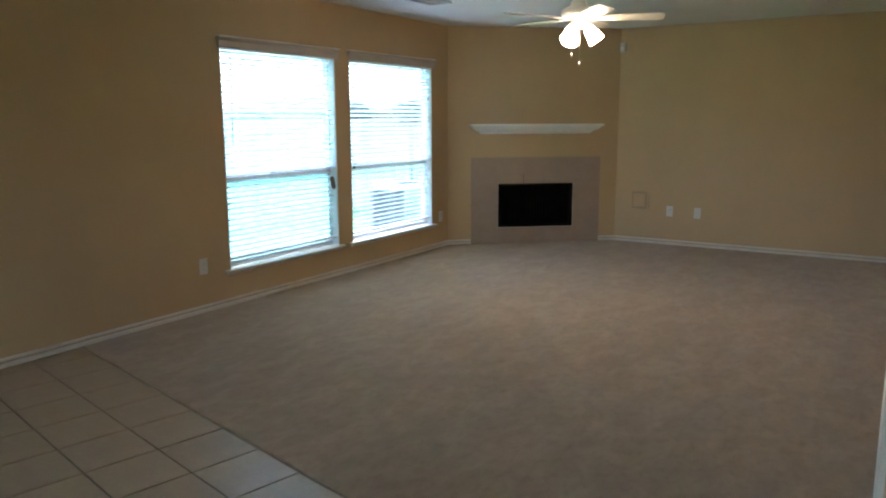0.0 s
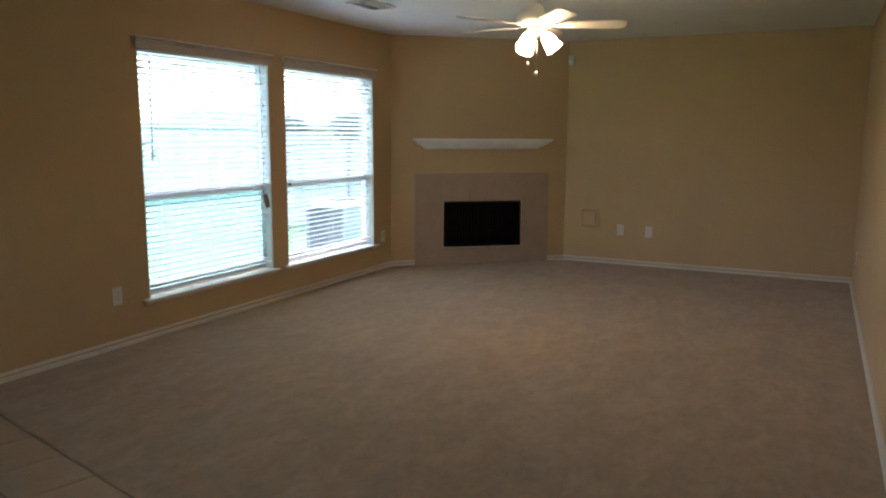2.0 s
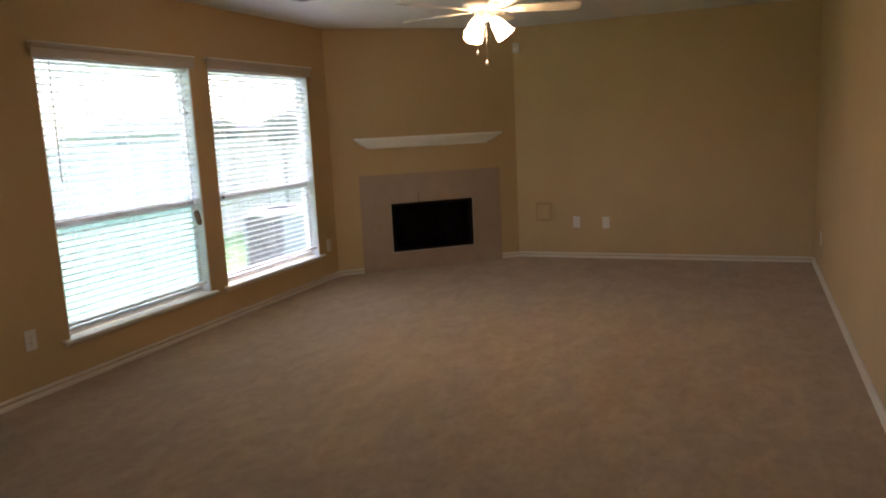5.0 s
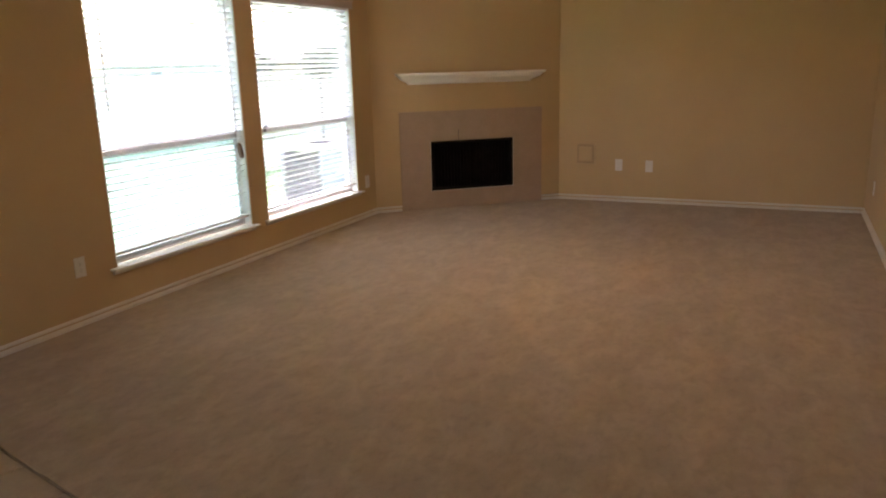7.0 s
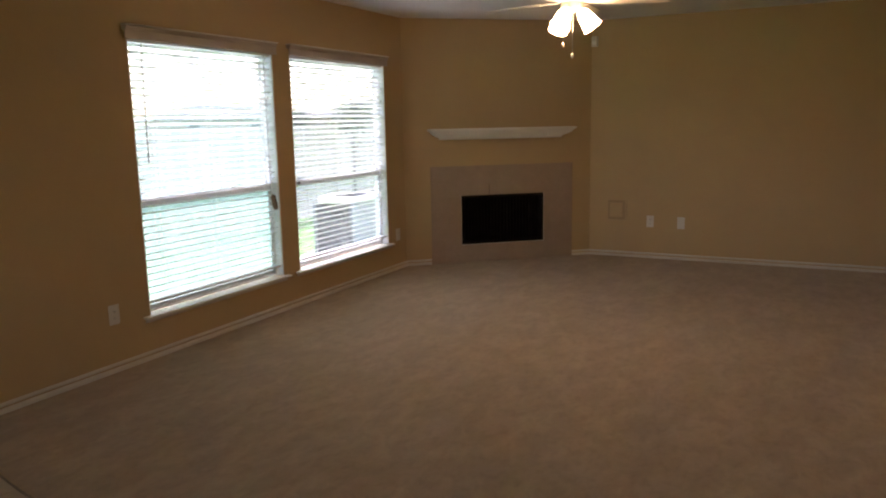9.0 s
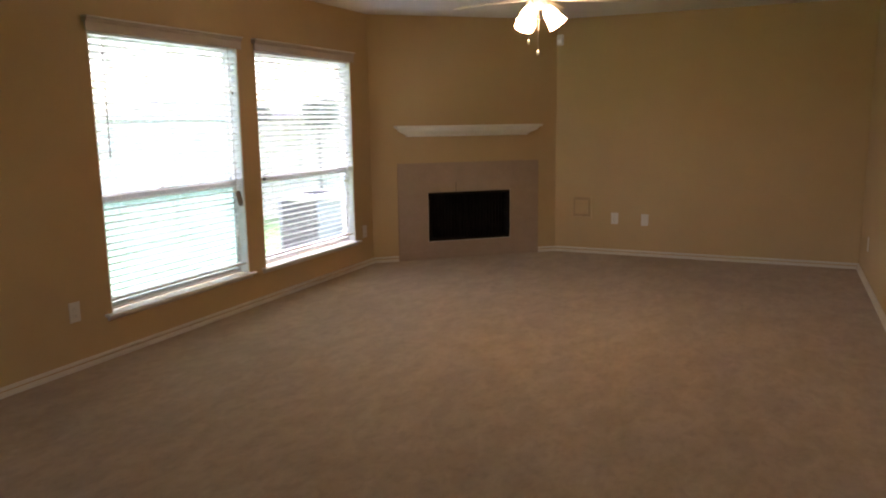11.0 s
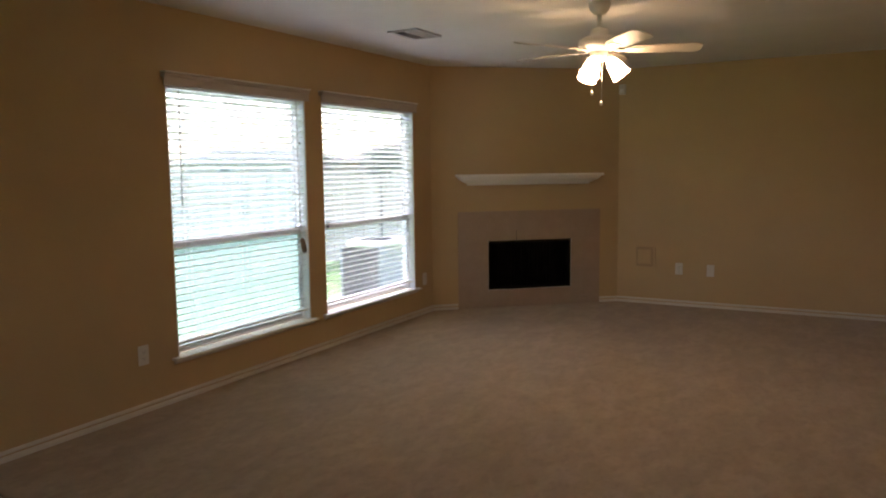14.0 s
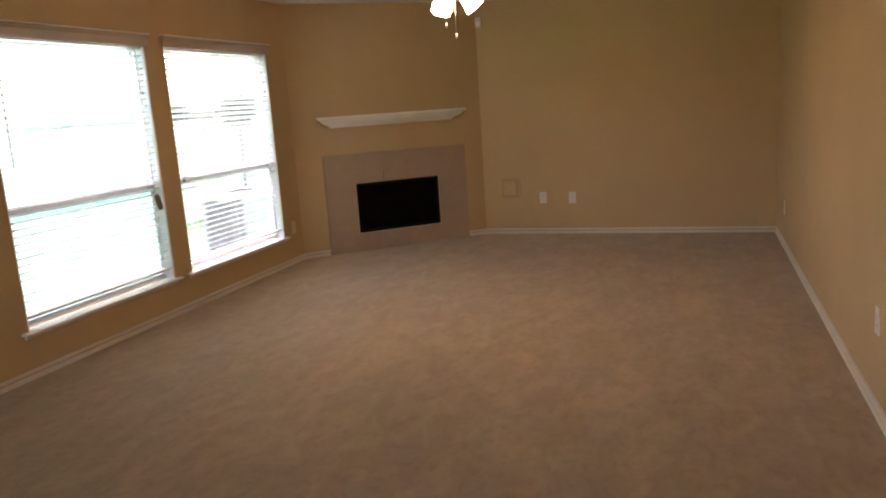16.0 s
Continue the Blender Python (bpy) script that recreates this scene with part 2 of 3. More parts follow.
def structure(name, bm, material, m=None, label="", category=""):
    ob = part(name, bm, material)
    if m is not None:
        ob.matrix_basis = m
    return tagged(ob, label, category, kind="structure")


def wall_mesh(x0, x1, z0, z1, holes, t):
    """One connected wall slab of thickness t with openings (x0, x1, z0, z1) cut through it."""
    xs = sorted({x0, x1, *(h[k] for h in holes for k in (0, 1))})
    zs = sorted({z0, z1, *(h[k] for h in holes for k in (2, 3))})
    solid = {(i, j) for i in range(len(xs) - 1) for j in range(len(zs) - 1)
             if not any(h[0] <= xs[i] < h[1] and h[2] <= zs[j] < h[3] for h in holes)}
    bm = bmesh.new()
    made = {}

    def v(i, j, k):
        if (i, j, k) not in made:
            made[i, j, k] = bm.verts.new((xs[i], k * t, zs[j]))
        return made[i, j, k]

    for i, j in sorted(solid):
        bm.faces.new((v(i, j, 0), v(i + 1, j, 0), v(i + 1, j + 1, 0), v(i, j + 1, 0)))
        bm.faces.new((v(i, j, 1), v(i, j + 1, 1), v(i + 1, j + 1, 1), v(i + 1, j, 1)))
        for di, dj, (p, q) in ((-1, 0, ((0, 0), (0, 1))), (1, 0, ((1, 1), (1, 0))), (0, -1, ((1, 0), (0, 0))), (0, 1, ((0, 1), (1, 1)))):
            if (i + di, j + dj) not in solid:
                a, b = (i + p[0], j + p[1]), (i + q[0], j + q[1])
                bm.faces.new((v(*a, 0), v(*b, 0), v(*b, 1), v(*a, 1)))
    return bm


# window wall, local x runs along +y, local y points outdoors
M_LEFT = pose(0, 0, 0, 0, 0, 90)
M_RIGHT = pose(XR, 0, 0, 0, 0, -90)
M_FAR = pose(0, YF, 0)
M_DIAG = pose(0, CY0, 0, 0, 0, ANG)

a, b = WIN
structure("wall_west", wall_mesh(YB, CY0 + 0.05, G, H, [(BW[0], BW[1], 0.0, 2.06), (*a, WZ0 - 0.02, WZ1), (*b, WZ0 - 0.02, WZ1)], T),
          M_WALL, M_LEFT, "tan painted wall with two tall windows", "wall")
structure("wall_fireplace", wall_mesh(-0.06, DLEN + 0.02, G, H, [BOX], 0.12), M_WALL, M_DIAG, "tan painted wall across the corner", "wall")
structure("wall_north", boxes((CX - 0.02, XR + T, 0, T, G, H)), M_WALL, M_FAR, "tan painted far wall", "wall")
# right wall with a doorway; local x runs along -y
DY0, DY1, DH = 2.165, 2.885, 2.035
structure("wall_east", wall_mesh(-YF, -YP, -0.1, H, [(-DY1, -DY0, -0.02, DH)], T), M_WALL, M_RIGHT, "tan painted side wall with a door", "wall")
structure("wall_passage_end", boxes((XR + T, XE, YP, YP + T, -0.1, H)), M_WALL, None, "plain tan wall of the passage", "wall")
structure("wall_passage", boxes((XE, XE + T, YB - T, YP + T, -0.1, H)), M_WALL, None, "plain tan wall of the passage", "wall")
structure("wall_south", wall_mesh(-XE, T, G, H, [(-SW[1], -SW[0], 0.95, 2.05)], T), M_WALL, pose(0, YB, 0, 0, 0, 180), "plain tan wall behind the walker", "wall")
structure("ceiling", boxes((-T, XE + T, YB - T, YF + T, H, H + 0.15)), M_CEIL, None, "white textured ceiling", "ceiling")
structure("subfloor", boxes((-T + 0.005, XE + T - 0.005, YB - T + 0.005, YF + T - 0.005, G + 0.01, -0.016)), M_GROUT, None,
          "dark grout bed under the tiles", "floor")


# carpet, with a rounded edge where it meets the tiles
def edge_y(x):
    return 2.985 - 0.232 * x


bm = bmesh.new()
rows = []
for off, z in ((0.0, -0.006), (0.004, -0.001), (0.014, 0.001), (0.05, 0.0)):
    rows.append([bm.verts.new((XE * k / 60, edge_y(XE * k / 60) + off + 0.004 * math.sin(k * 2.1) * math.cos(k * 0.7), z)) for k in range(61)])
rows.append([bm.verts.new((XE * k / 60, YF + 0.1, 0.0)) for k in range(61)])
for p, q in zip(rows, rows[1:]):
    for k in range(60):
        bm.faces.new((p[k], p[k + 1], q[k + 1], q[k]))
structure("carpet", bm, M_CARPET, None, "plain taupe cut-pile carpet, wall to wall", "carpet")


bm = bmesh.new()
lo = [bm.verts.new((XE * k / 60, edge_y(XE * k / 60) - 0.010 + 0.002 * math.sin(k * 1.3), -0.0052)) for k in range(61)]
hi = [bm.verts.new((XE * k / 60, edge_y(XE * k / 60) + 0.012, -0.0052)) for k in range(61)]
for k in range(60):
    bm.faces.new((lo[k], lo[k + 1], hi[k + 1], hi[k]))
structure("carpet_seam", bm, M_SEAMLINE, None, "dark grout seam along the carpet edge", "seam")


# baseboards: a shoe moulding and a rounded cap with a strip of wall between
SHOE = [(0, 0), (-0.018, 0), (-0.018, 0.016), (-0.014, 0.021), (-0.006, 0.0245), (0, 0.025)]
CAP = [(0, 0.035), (-0.010, 0.036), (-0.015, 0.041), (-0.015, 0.047), (-0.010, 0.053), (0, 0.055)]


def baseboard(m, x0, x1):
    bm = bmesh.new()
    for profile in (SHOE, CAP):
        extrude_profile(bm, profile, x0, x1)
    structure("baseboard", bm, M_BASE, m, "off-white painted wooden baseboard mouldings", "baseboard")


baseboard(M_LEFT, BW[1] + 0.01, CY0 + 0.005)
baseboard(M_DIAG, 0.004, 0.262)
baseboard(M_DIAG, 1.815, DLEN - 0.004)
baseboard(M_FAR, CX + 0.004, XR - 0.014)
baseboard(M_RIGHT, -2.109, -YP)
baseboard(M_RIGHT, -YF + 0.002, -2.941)


# ---- windows ----
def window(index, y0, y1, fogged):
    w = y1 - y0
    st = thing("window_%d" % index, pose(0, y0, 0, 0, 0, 90),
               "white vinyl single-hung window with a painted sill" + (", lower pane fogged" if fogged else ""), "window", kind="structure")
    # reveal boards
    part("jamb", boxes((0.0, 0.012, 0.004, 0.066, WZ0, WZ1)), M_VINYL, st)
    part("jamb", boxes((w - 0.012, w, 0.004, 0.066, WZ0, WZ1)), M_VINYL, st)
    part("head", boxes((0.012, w - 0.012, 0.004, 0.066, WZ1 - 0.012, WZ1)), M_TRIM, st)
    # stool with horns and an apron
    bm = bmesh.new()
    box(bm, -0.055, w + 0.035, -0.048, -0.001, WZ0 - 0.016, WZ0, 0.004)
    box(bm, 0.001, w - 0.001, -0.001, 0.066, WZ0 - 0.02, WZ0)
    part("window_sill", bm, M_TRIM, st)
    bm = bmesh.new()
    extrude_profile(bm, [(0, WZ0 - 0.016), (-0.018, WZ0 - 0.016), (-0.016, WZ0 - 0.034), (-0.010, WZ0 - 0.043), (0, WZ0 - 0.045)], -0.035, w + 0.02)
    part("apron", bm, M_BASE, st)
    f = 0.014
    part("window_frame", boxes(
        (0.012, 0.012 + f, 0.066, 0.130, WZ0, WZ1), (w - 0.012 - f, w - 0.012, 0.066, 0.130, WZ0, WZ1),
        (0.012 + f, w - 0.012 - f, 0.066, 0.130, WZ1 - f, WZ1), (0.012 + f, w - 0.012 - f, 0.066, 0.130, WZ0, WZ0 + f), bevel=0.002),
        M_VINYL, st)
    xl, xr, zm = 0.012 + f, w - 0.012 - f, 0.985
    s = 0.018
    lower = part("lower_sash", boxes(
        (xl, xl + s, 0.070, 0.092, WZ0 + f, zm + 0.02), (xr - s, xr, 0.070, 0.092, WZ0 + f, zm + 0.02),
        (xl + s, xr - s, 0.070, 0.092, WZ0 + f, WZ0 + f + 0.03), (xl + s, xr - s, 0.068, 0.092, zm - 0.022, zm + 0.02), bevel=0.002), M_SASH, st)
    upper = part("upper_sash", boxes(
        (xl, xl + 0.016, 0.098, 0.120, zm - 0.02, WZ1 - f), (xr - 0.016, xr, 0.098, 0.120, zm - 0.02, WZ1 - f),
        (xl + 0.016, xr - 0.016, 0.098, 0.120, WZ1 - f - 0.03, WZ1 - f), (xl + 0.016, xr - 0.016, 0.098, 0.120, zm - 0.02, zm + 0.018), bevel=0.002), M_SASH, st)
    p = part("pane", boxes((xl + s, xr - s, 0.080, 0.084, WZ0 + f + 0.03, zm - 0.022)), M_FOG if fogged else M_GLASS, lower,
             "fogged glass" if fogged else "")
    p.visible_shadow = fogged
    p = part("pane", boxes((xl + 0.016, xr - 0.016, 0.108, 0.112, zm + 0.018, WZ1 - f - 0.03)), M_MIST if fogged else M_GLASS, upper, "misted glass" if fogged else "")
    p.visible_shadow = False
    if index == 1:
        for x in (0.55, w - 0.45):
            bm = boxes((x - 0.028, x + 0.028, 0.0645, 0.075, zm + 0.02, zm + 0.028), (x - 0.008, x + 0.03, 0.0635, 0.073, zm + 0.028, zm + 0.04), bevel=0.002)
            part("sash_lock", bm, M_SASH, lower)
    else:
        x = 0.125
        bm = boxes((x - 0.013, x + 0.013, 0.0585, 0.0675, zm - 0.018, zm + 0.034), (x + 0.004, x + 0.030, 0.0565, 0.0625, zm + 0.018, zm + 0.036), bevel=0.003)
        part("sash_lock", bm, M_LATCH, lower, "dark sash lock")
    return st


def blind(y0, y1, wand, tassel, top=2.04):
    """A horizontal blind, lowered to the sill with its slats open."""
    w = y1 - y0
    th = thing("window_blind", pose(0, y0, 0, 0, 0, 90), "white two-inch horizontal blind, lowered with slats open", "window blind", "window blinds")
    bm = bmesh.new()
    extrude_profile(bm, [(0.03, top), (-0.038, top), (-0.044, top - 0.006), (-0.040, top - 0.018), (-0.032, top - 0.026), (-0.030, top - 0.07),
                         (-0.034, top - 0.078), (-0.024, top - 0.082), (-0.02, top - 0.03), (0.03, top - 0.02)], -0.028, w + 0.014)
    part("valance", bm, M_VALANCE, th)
    # white strip stands in for the light caught along the valance top
    part("valance_lit_cap", boxes((-0.030, w + 0.016, -0.050, 0.0, top + 0.001, top + 0.008), bevel=0.002), M_TRIM, th, "white cap strip, pale for the lit top edge")
    part("headrail", boxes((0.016, w - 0.016, 0.012, 0.062, 1.962, 2.006), bevel=0.003), M_RAIL, th)
    # one slat, gently crowned
    bm = bmesh.new()
    n = 6
    hw = 0.025
    prof = [(-hw + 2 * hw * k / n, 0.0018 + 0.0022 * math.sin(math.pi * k / n)) for k in range(n + 1)]
    prof += [(y, z - 0.0028) for y, z in prof[::-1]]
    extrude_profile(bm, prof, 0.018, w - 0.015)
    me = mesh_of("slat", bm, M_SLAT)
    zs, k = 1.945, 0
    rng = random.Random(int(y0 * 100))
    while zs > 0.392:
        shared("slat", me, th, pose(rng.uniform(-0.002, 0.002), 0.037, zs, -19 + rng.uniform(-1.5, 1.5), rng.uniform(-0.10, 0.10), 0))
        zs -= 0.0428
    part("bottom_rail", boxes((0.02, w - 0.02, 0.013, 0.061, 0.348, 0.366), bevel=0.003), M_RAIL, th)
    for x in (0.16, w / 2, w - 0.16):
        part("ladder_cord", boxes((x - 0.0006, x + 0.0006, 0.0105, 0.0117, 0.366, 1.962), (x - 0.0006, x + 0.0006, 0.0620, 0.0632, 0.366, 1.962),
                                  (x + 0.012, x + 0.0132, 0.036, 0.0372, 0.366, 1.962)), M_CORD, th)
    if wand:
        bm = bmesh.new()
        lathe(bm, [(0.0035, 0.0), (0.0055, 0.004), (0.0055, 0.05), (0.004, 0.06), (0.004, 0.70), (0.003, 0.715)], 8,
              pose(wand, -0.006, 1.235, 0, 1.0, 0))
        part("tilt_wand", bm, M_WAND, th, "clear grey tilt wand", smooth=True)
    if tassel:
        bm = bmesh.new()
        lathe(bm, [(0.008, 0.115), (0.019, 0.10), (0.021, 0.03), (0.016, 0.0)], 12, pose(tassel, -0.01, 0.815, 0, -14, 0))
        lathe(bm, [(0.0015, 0.0), (0.0015, 1.04)], 6, pose(tassel - 0.03, 0.006, 0.92))
        part("pull_cord", bm, M_TASSEL, th, "brown wooden cord tassel", smooth=True)
    bm = bmesh.new()
    for z in (1.64, ):
        lathe(bm, [(0.004, 0), (0.007, 0.012), (0.003, 0.02)], 8, pose(w - 0.075, 0.004, z))
    part("cord_stop", bm, M_TASSEL, th)
    return th


window(1, *WIN[0], True)
window(2, *WIN[1], False)
# glazed opening out of view, added only to brighten the room
def fill_window(name, m, w, z0, z1, label):
    st = thing(name, m, label, "window", kind="structure")
    part("window_frame", boxes((0, 0.05, 0.05, 0.12, z0, z1), (w - 0.05, w, 0.05, 0.12, z0, z1), (0.05, w - 0.05, 0.05, 0.12, z0, z0 + 0.05),
                               (0.05, w - 0.05, 0.05, 0.12, z1 - 0.05, z1), (w / 2 - 0.03, w / 2 + 0.03, 0.05, 0.12, z0 + 0.05, z1 - 0.05), bevel=0.002), M_VINYL, st)
    for x0, x1 in ((0.05, w / 2 - 0.03), (w / 2 + 0.03, w - 0.05)):
        part("pane", boxes((x0, x1, 0.083, 0.087, z0 + 0.05, z1 - 0.05)), M_CLEAR, st, "warm-tinted glass to colour the fill light")


fill_window("window_3", pose(0, BW[0], 0, 0, 0, 90), BW[1] - BW[0], 0.0, 2.06, "added white glazed door, unseen, for fill light")
fill_window("window_4", pose(SW[1], YB, 0, 0, 0, 180), SW[1] - SW[0], 0.95, 2.05, "added white window, unseen, for fill light")
blind(*WIN[0], 0.088, 1.262, 2.05)
blind(*WIN[1], 0, 0, 2.055)


# ---- fireplace ----
def fireplace():
    s0, s1, z0, z1 = BOX
    sur = thing("fireplace_surround", M_DIAG, "flat taupe tile surround round the firebox", "fireplace")
    bm = boxes((0.268, s0, -0.012, -0.001, 0.0, 1.0), (s1, 1.81, -0.012, -0.001, 0.0, 1.0), (s0, s1, -0.012, -0.001, z1, 1.0), (s0, s1, -0.012, -0.001, 0.0, z0))
    part("grout_bed", bm, M_SEAM, sur)
    tw = (1.81 - 0.268) / 5

    def tile(x0, x1, a, b):
        g = 0.0003
        bm = bmesh.new()
        box(bm, x0 + g, x1 - g, -0.0155, -0.0119, a + g, b - g, 0.0003)
        part("tile", bm, M_SURR, sur)

    for k in range(5):
        tile(0.268 + tw * k, 0.268 + tw * (k + 1), z1, 1.0)
    for x0, x1 in ((0.268, s0), (s1, 1.81)):
        for a, b in ((0.0, 0.09), (0.09, 0.395), (0.395, z1)):
            tile(x0, x1, a, b)
    bw = (s1 - s0) / 3
    for k in range(3):
        tile(s0 + bw * k, s0 + bw * (k + 1), 0.0, z0)
    part("open_joint", boxes((0.268 + 2 * tw - 0.0025, 0.268 + 2 * tw + 0.0025, -0.0162, -0.0156, z1 + 0.003, z1 + 0.105)), M_CRACK, sur)
    part("edge_trim", boxes((s0 - 0.003, s0 + 0.001, -0.0175, -0.002, z0 - 0.003, z1), (s1 - 0.001, s1 + 0.003, -0.0175, -0.002, z0 - 0.003, z1),
                            (s0 + 0.001, s1 - 0.001, -0.0175, -0.002, z0 - 0.003, z0 + 0.001)), M_BASE, sur, "thin pale edge strip")
    fb = thing("firebox", M_DIAG, "black metal firebox, empty and unlit", "fireplace")
    d = 0.46
    part("shell", boxes((s0, s0 + 0.008, 0.0, d, z0, z1), (s1 - 0.008, s1, 0.0, d, z0, z1), (s0, s1, d, d + 0.01, z0, z1),
                        (s0 + 0.008, s1 - 0.008, 0.0, d, z1 - 0.008, z1), (s0 + 0.008, s1 - 0.008, 0.0, d, z0, z0 + 0.008)), M_SOOT, fb)
    part("rim", boxes((s0 + 0.002, s0 + 0.026, -0.014, 0.02, z0 + 0.002, z1 - 0.002), (s1 - 0.026, s1 - 0.002, -0.014, 0.02, z0 + 0.002, z1 - 0.002),
                      (s0 + 0.026, s1 - 0.026, -0.014, 0.02, z1 - 0.03, z1 - 0.002), (s0 + 0.026, s1 - 0.026, -0.014, 0.02, z0 + 0.002, z0 + 0.022)), M_BLACK, fb)
    # pleated mesh curtain, drawn to both sides
    for lo, hi in ((s0 + 0.03, (s0 + s1) / 2 - 0.004), ((s0 + s1) / 2 + 0.004, s1 - 0.03)):
        bm = bmesh.new()
        n = 60
        p = [(lo + (hi - lo) * k / n, 0.075 + 0.008 * math.sin(k * 1.25)) for k in range(n + 1)]
        lowr = [bm.verts.new((x, y, z0 + 0.024)) for x, y in p]
        upr = [bm.verts.new((x, y, z1 - 0.032)) for x, y in p]
        for k in range(n):
            bm.faces.new((lowr[k], lowr[k + 1], upr[k + 1], upr[k]))
        bmesh.ops.solidify(bm, geom=bm.faces[:], thickness=0.002)
        part("mesh_curtain", bm, M_BLACK, fb)


def mantel():
    bm = bmesh.new()
    rings = [(1.378, 0.155, 0.0), (1.357, 0.155, 0.0), (1.353, 0.142, 0.016), (1.346, 0.135, 0.025), (1.337, 0.131, 0.030), (1.321, 0.117, 0.046),
             (1.304, 0.088, 0.077), (1.290, 0.058, 0.108), (1.280, 0.046, 0.119), (1.268, 0.043, 0.122)]
    a, b = 0.245, 1.79
    loops = []
    for z, f, s in rings:
        loops.append([bm.verts.new(v) for v in ((a + s, -0.001, z), (a + s, -f, z), (b - s, -f, z), (b - s, -0.001, z))])
    for p, q in zip(loops, loops[1:]):
        for k in range(4):
            bm.faces.new((p[k], p[(k + 1) % 4], q[(k + 1) % 4], q[k]))
    bm.faces.new(loops[0])
    bm.faces.new(loops[-1][::-1])
    th = thing("mantel_shelf", M_DIAG, "white painted mantel shelf with a coved underside", "mantel")
    part("shelf", bm, M_TRIM, th)


fireplace()
mantel()


# ---- wall fittings ----
def outlet(m, label, jack=False, group="wall outlets"):
    th = thing("wall_outlet", m, label, "outlet", group)
    bm = bmesh.new()
    box(bm, -0.037, 0.037, -0.006, -0.0005, -0.060, 0.060, 0.0025)
    part("cover_plate", bm, M_PLATE, th)
    if jack:
        bm = bmesh.new()
        lathe(bm, [(0.007, 0), (0.007, 0.004), (0.0045, 0.004), (0.0045, 0.012)], 10, pose(0, -0.0055, 0, 90, 0, 0))
        part("jack", bm, M_CHAIN, th, "small threaded socket")
    else:
        for z in (0.0195, -0.0195):
            bm = bmesh.new()
            box(bm, -0.0165, 0.0165, -0.0078, -0.0055, z - 0.014, z + 0.014, 0.001)
            f = part("receptacle", bm, M_PLATE, th)
            part("slots", boxes((-0.0075, -0.0055, -0.0082, -0.0074, z - 0.002, z + 0.007), (0.0055, 0.0075, -0.0082, -0.0074, z - 0.002, z + 0.006),
                                (-0.002, 0.002, -0.0082, -0.0074, z - 0.010, z - 0.006)), M_SLOT, f)
    for z in ((0.042, -0.042) if jack else (0.0,)):
        bm = bmesh.new()
        lathe(bm, [(0.0028, 0), (0.0028, 0.0012)], 8, pose(0, -0.0058, z, 90, 0, 0))
        part("screw", bm, M_PLATE, th)
    return th


outlet(pose(0, 3.996, 0.350, 0, 0, 90), "white duplex outlet plate on the tan wall by the window")
outlet(pose(0, 7.372, 0.350, 0, 0, 90), "white duplex outlet plate between window and fireplace")
outlet(pose(2.175, YF, 0.385), "white duplex outlet plate on the far wall")
outlet(pose(2.485, YF, 0.380), "white plate with a single cable socket", jack=True)
outlet(pose(XR, 4.58, 0.40, 0, 0, -90), "white duplex outlet plate low on the side wall")
outlet(pose(XR, 8.19, 0.34, 0, 0, -90), "white duplex outlet plate near the far corner")

sw = thing("light_switch", pose(XR, 3.25, 1.36, 0, 0, -90), "white toggle switch plate beside the door", "light switch")
bm = bmesh.new()
box(bm, -0.036, 0.036, -0.006, -0.0005, -0.059, 0.059, 0.0025)
part("cover_plate", bm, M_PLATE, sw)
part("toggle", boxes((-0.005, 0.005, -0.016, -0.005, 0.0, 0.012), bevel=0.001), M_PLATE, sw)

ap = thing("access_panel", pose(1.833, YF, 0.49), "small square tan painted panel fixed to the wall", "wall panel")
bm = bmesh.new()
box(bm, -0.100, 0.100, -0.010, -0.0005, -0.110, 0.110, 0.002)
box(bm, 0.086, 0.100, -0.034, -0.009, -0.110, 0.110, 0.001)
box(bm, -0.100, 0.086, -0.034, -0.009, -0.110, -0.097, 0.001)
part("frame_plate", bm, M_PANEL, ap)
# darker tan backing paints the shadow in the gap round the cover
part("recess", boxes((-0.098, 0.0855, -0.0125, -0.0105, -0.0965, 0.107)), M_RECESS, ap, "darker tan recess, gap shade in its colour")
bm = bmesh.new()
box(bm, -0.080, 0.058, -0.030, -0.0128, -0.068, 0.082, 0.003)
part("cover", bm, M_PANEL, ap)

ms = thing("motion_sensor", pose(1.575, YF, 2.235, 0, 0, -10), "white alarm motion sensor high by the corner", "motion sensor")
bm = bmesh.new()
box(bm, -0.032, 0.032, -0.052, -0.012, -0.052, 0.052, 0.008)
part("housing", bm, M_PLATE, ms)
part("lens_window", boxes((-0.022, 0.022, -0.0535, -0.051, -0.035, 0.005), bevel=0.001), M_SLAT, ms)
part("bracket", boxes((-0.012, 0.012, -0.014, 0.01, -0.02, 0.02)), M_PLATE, ms)


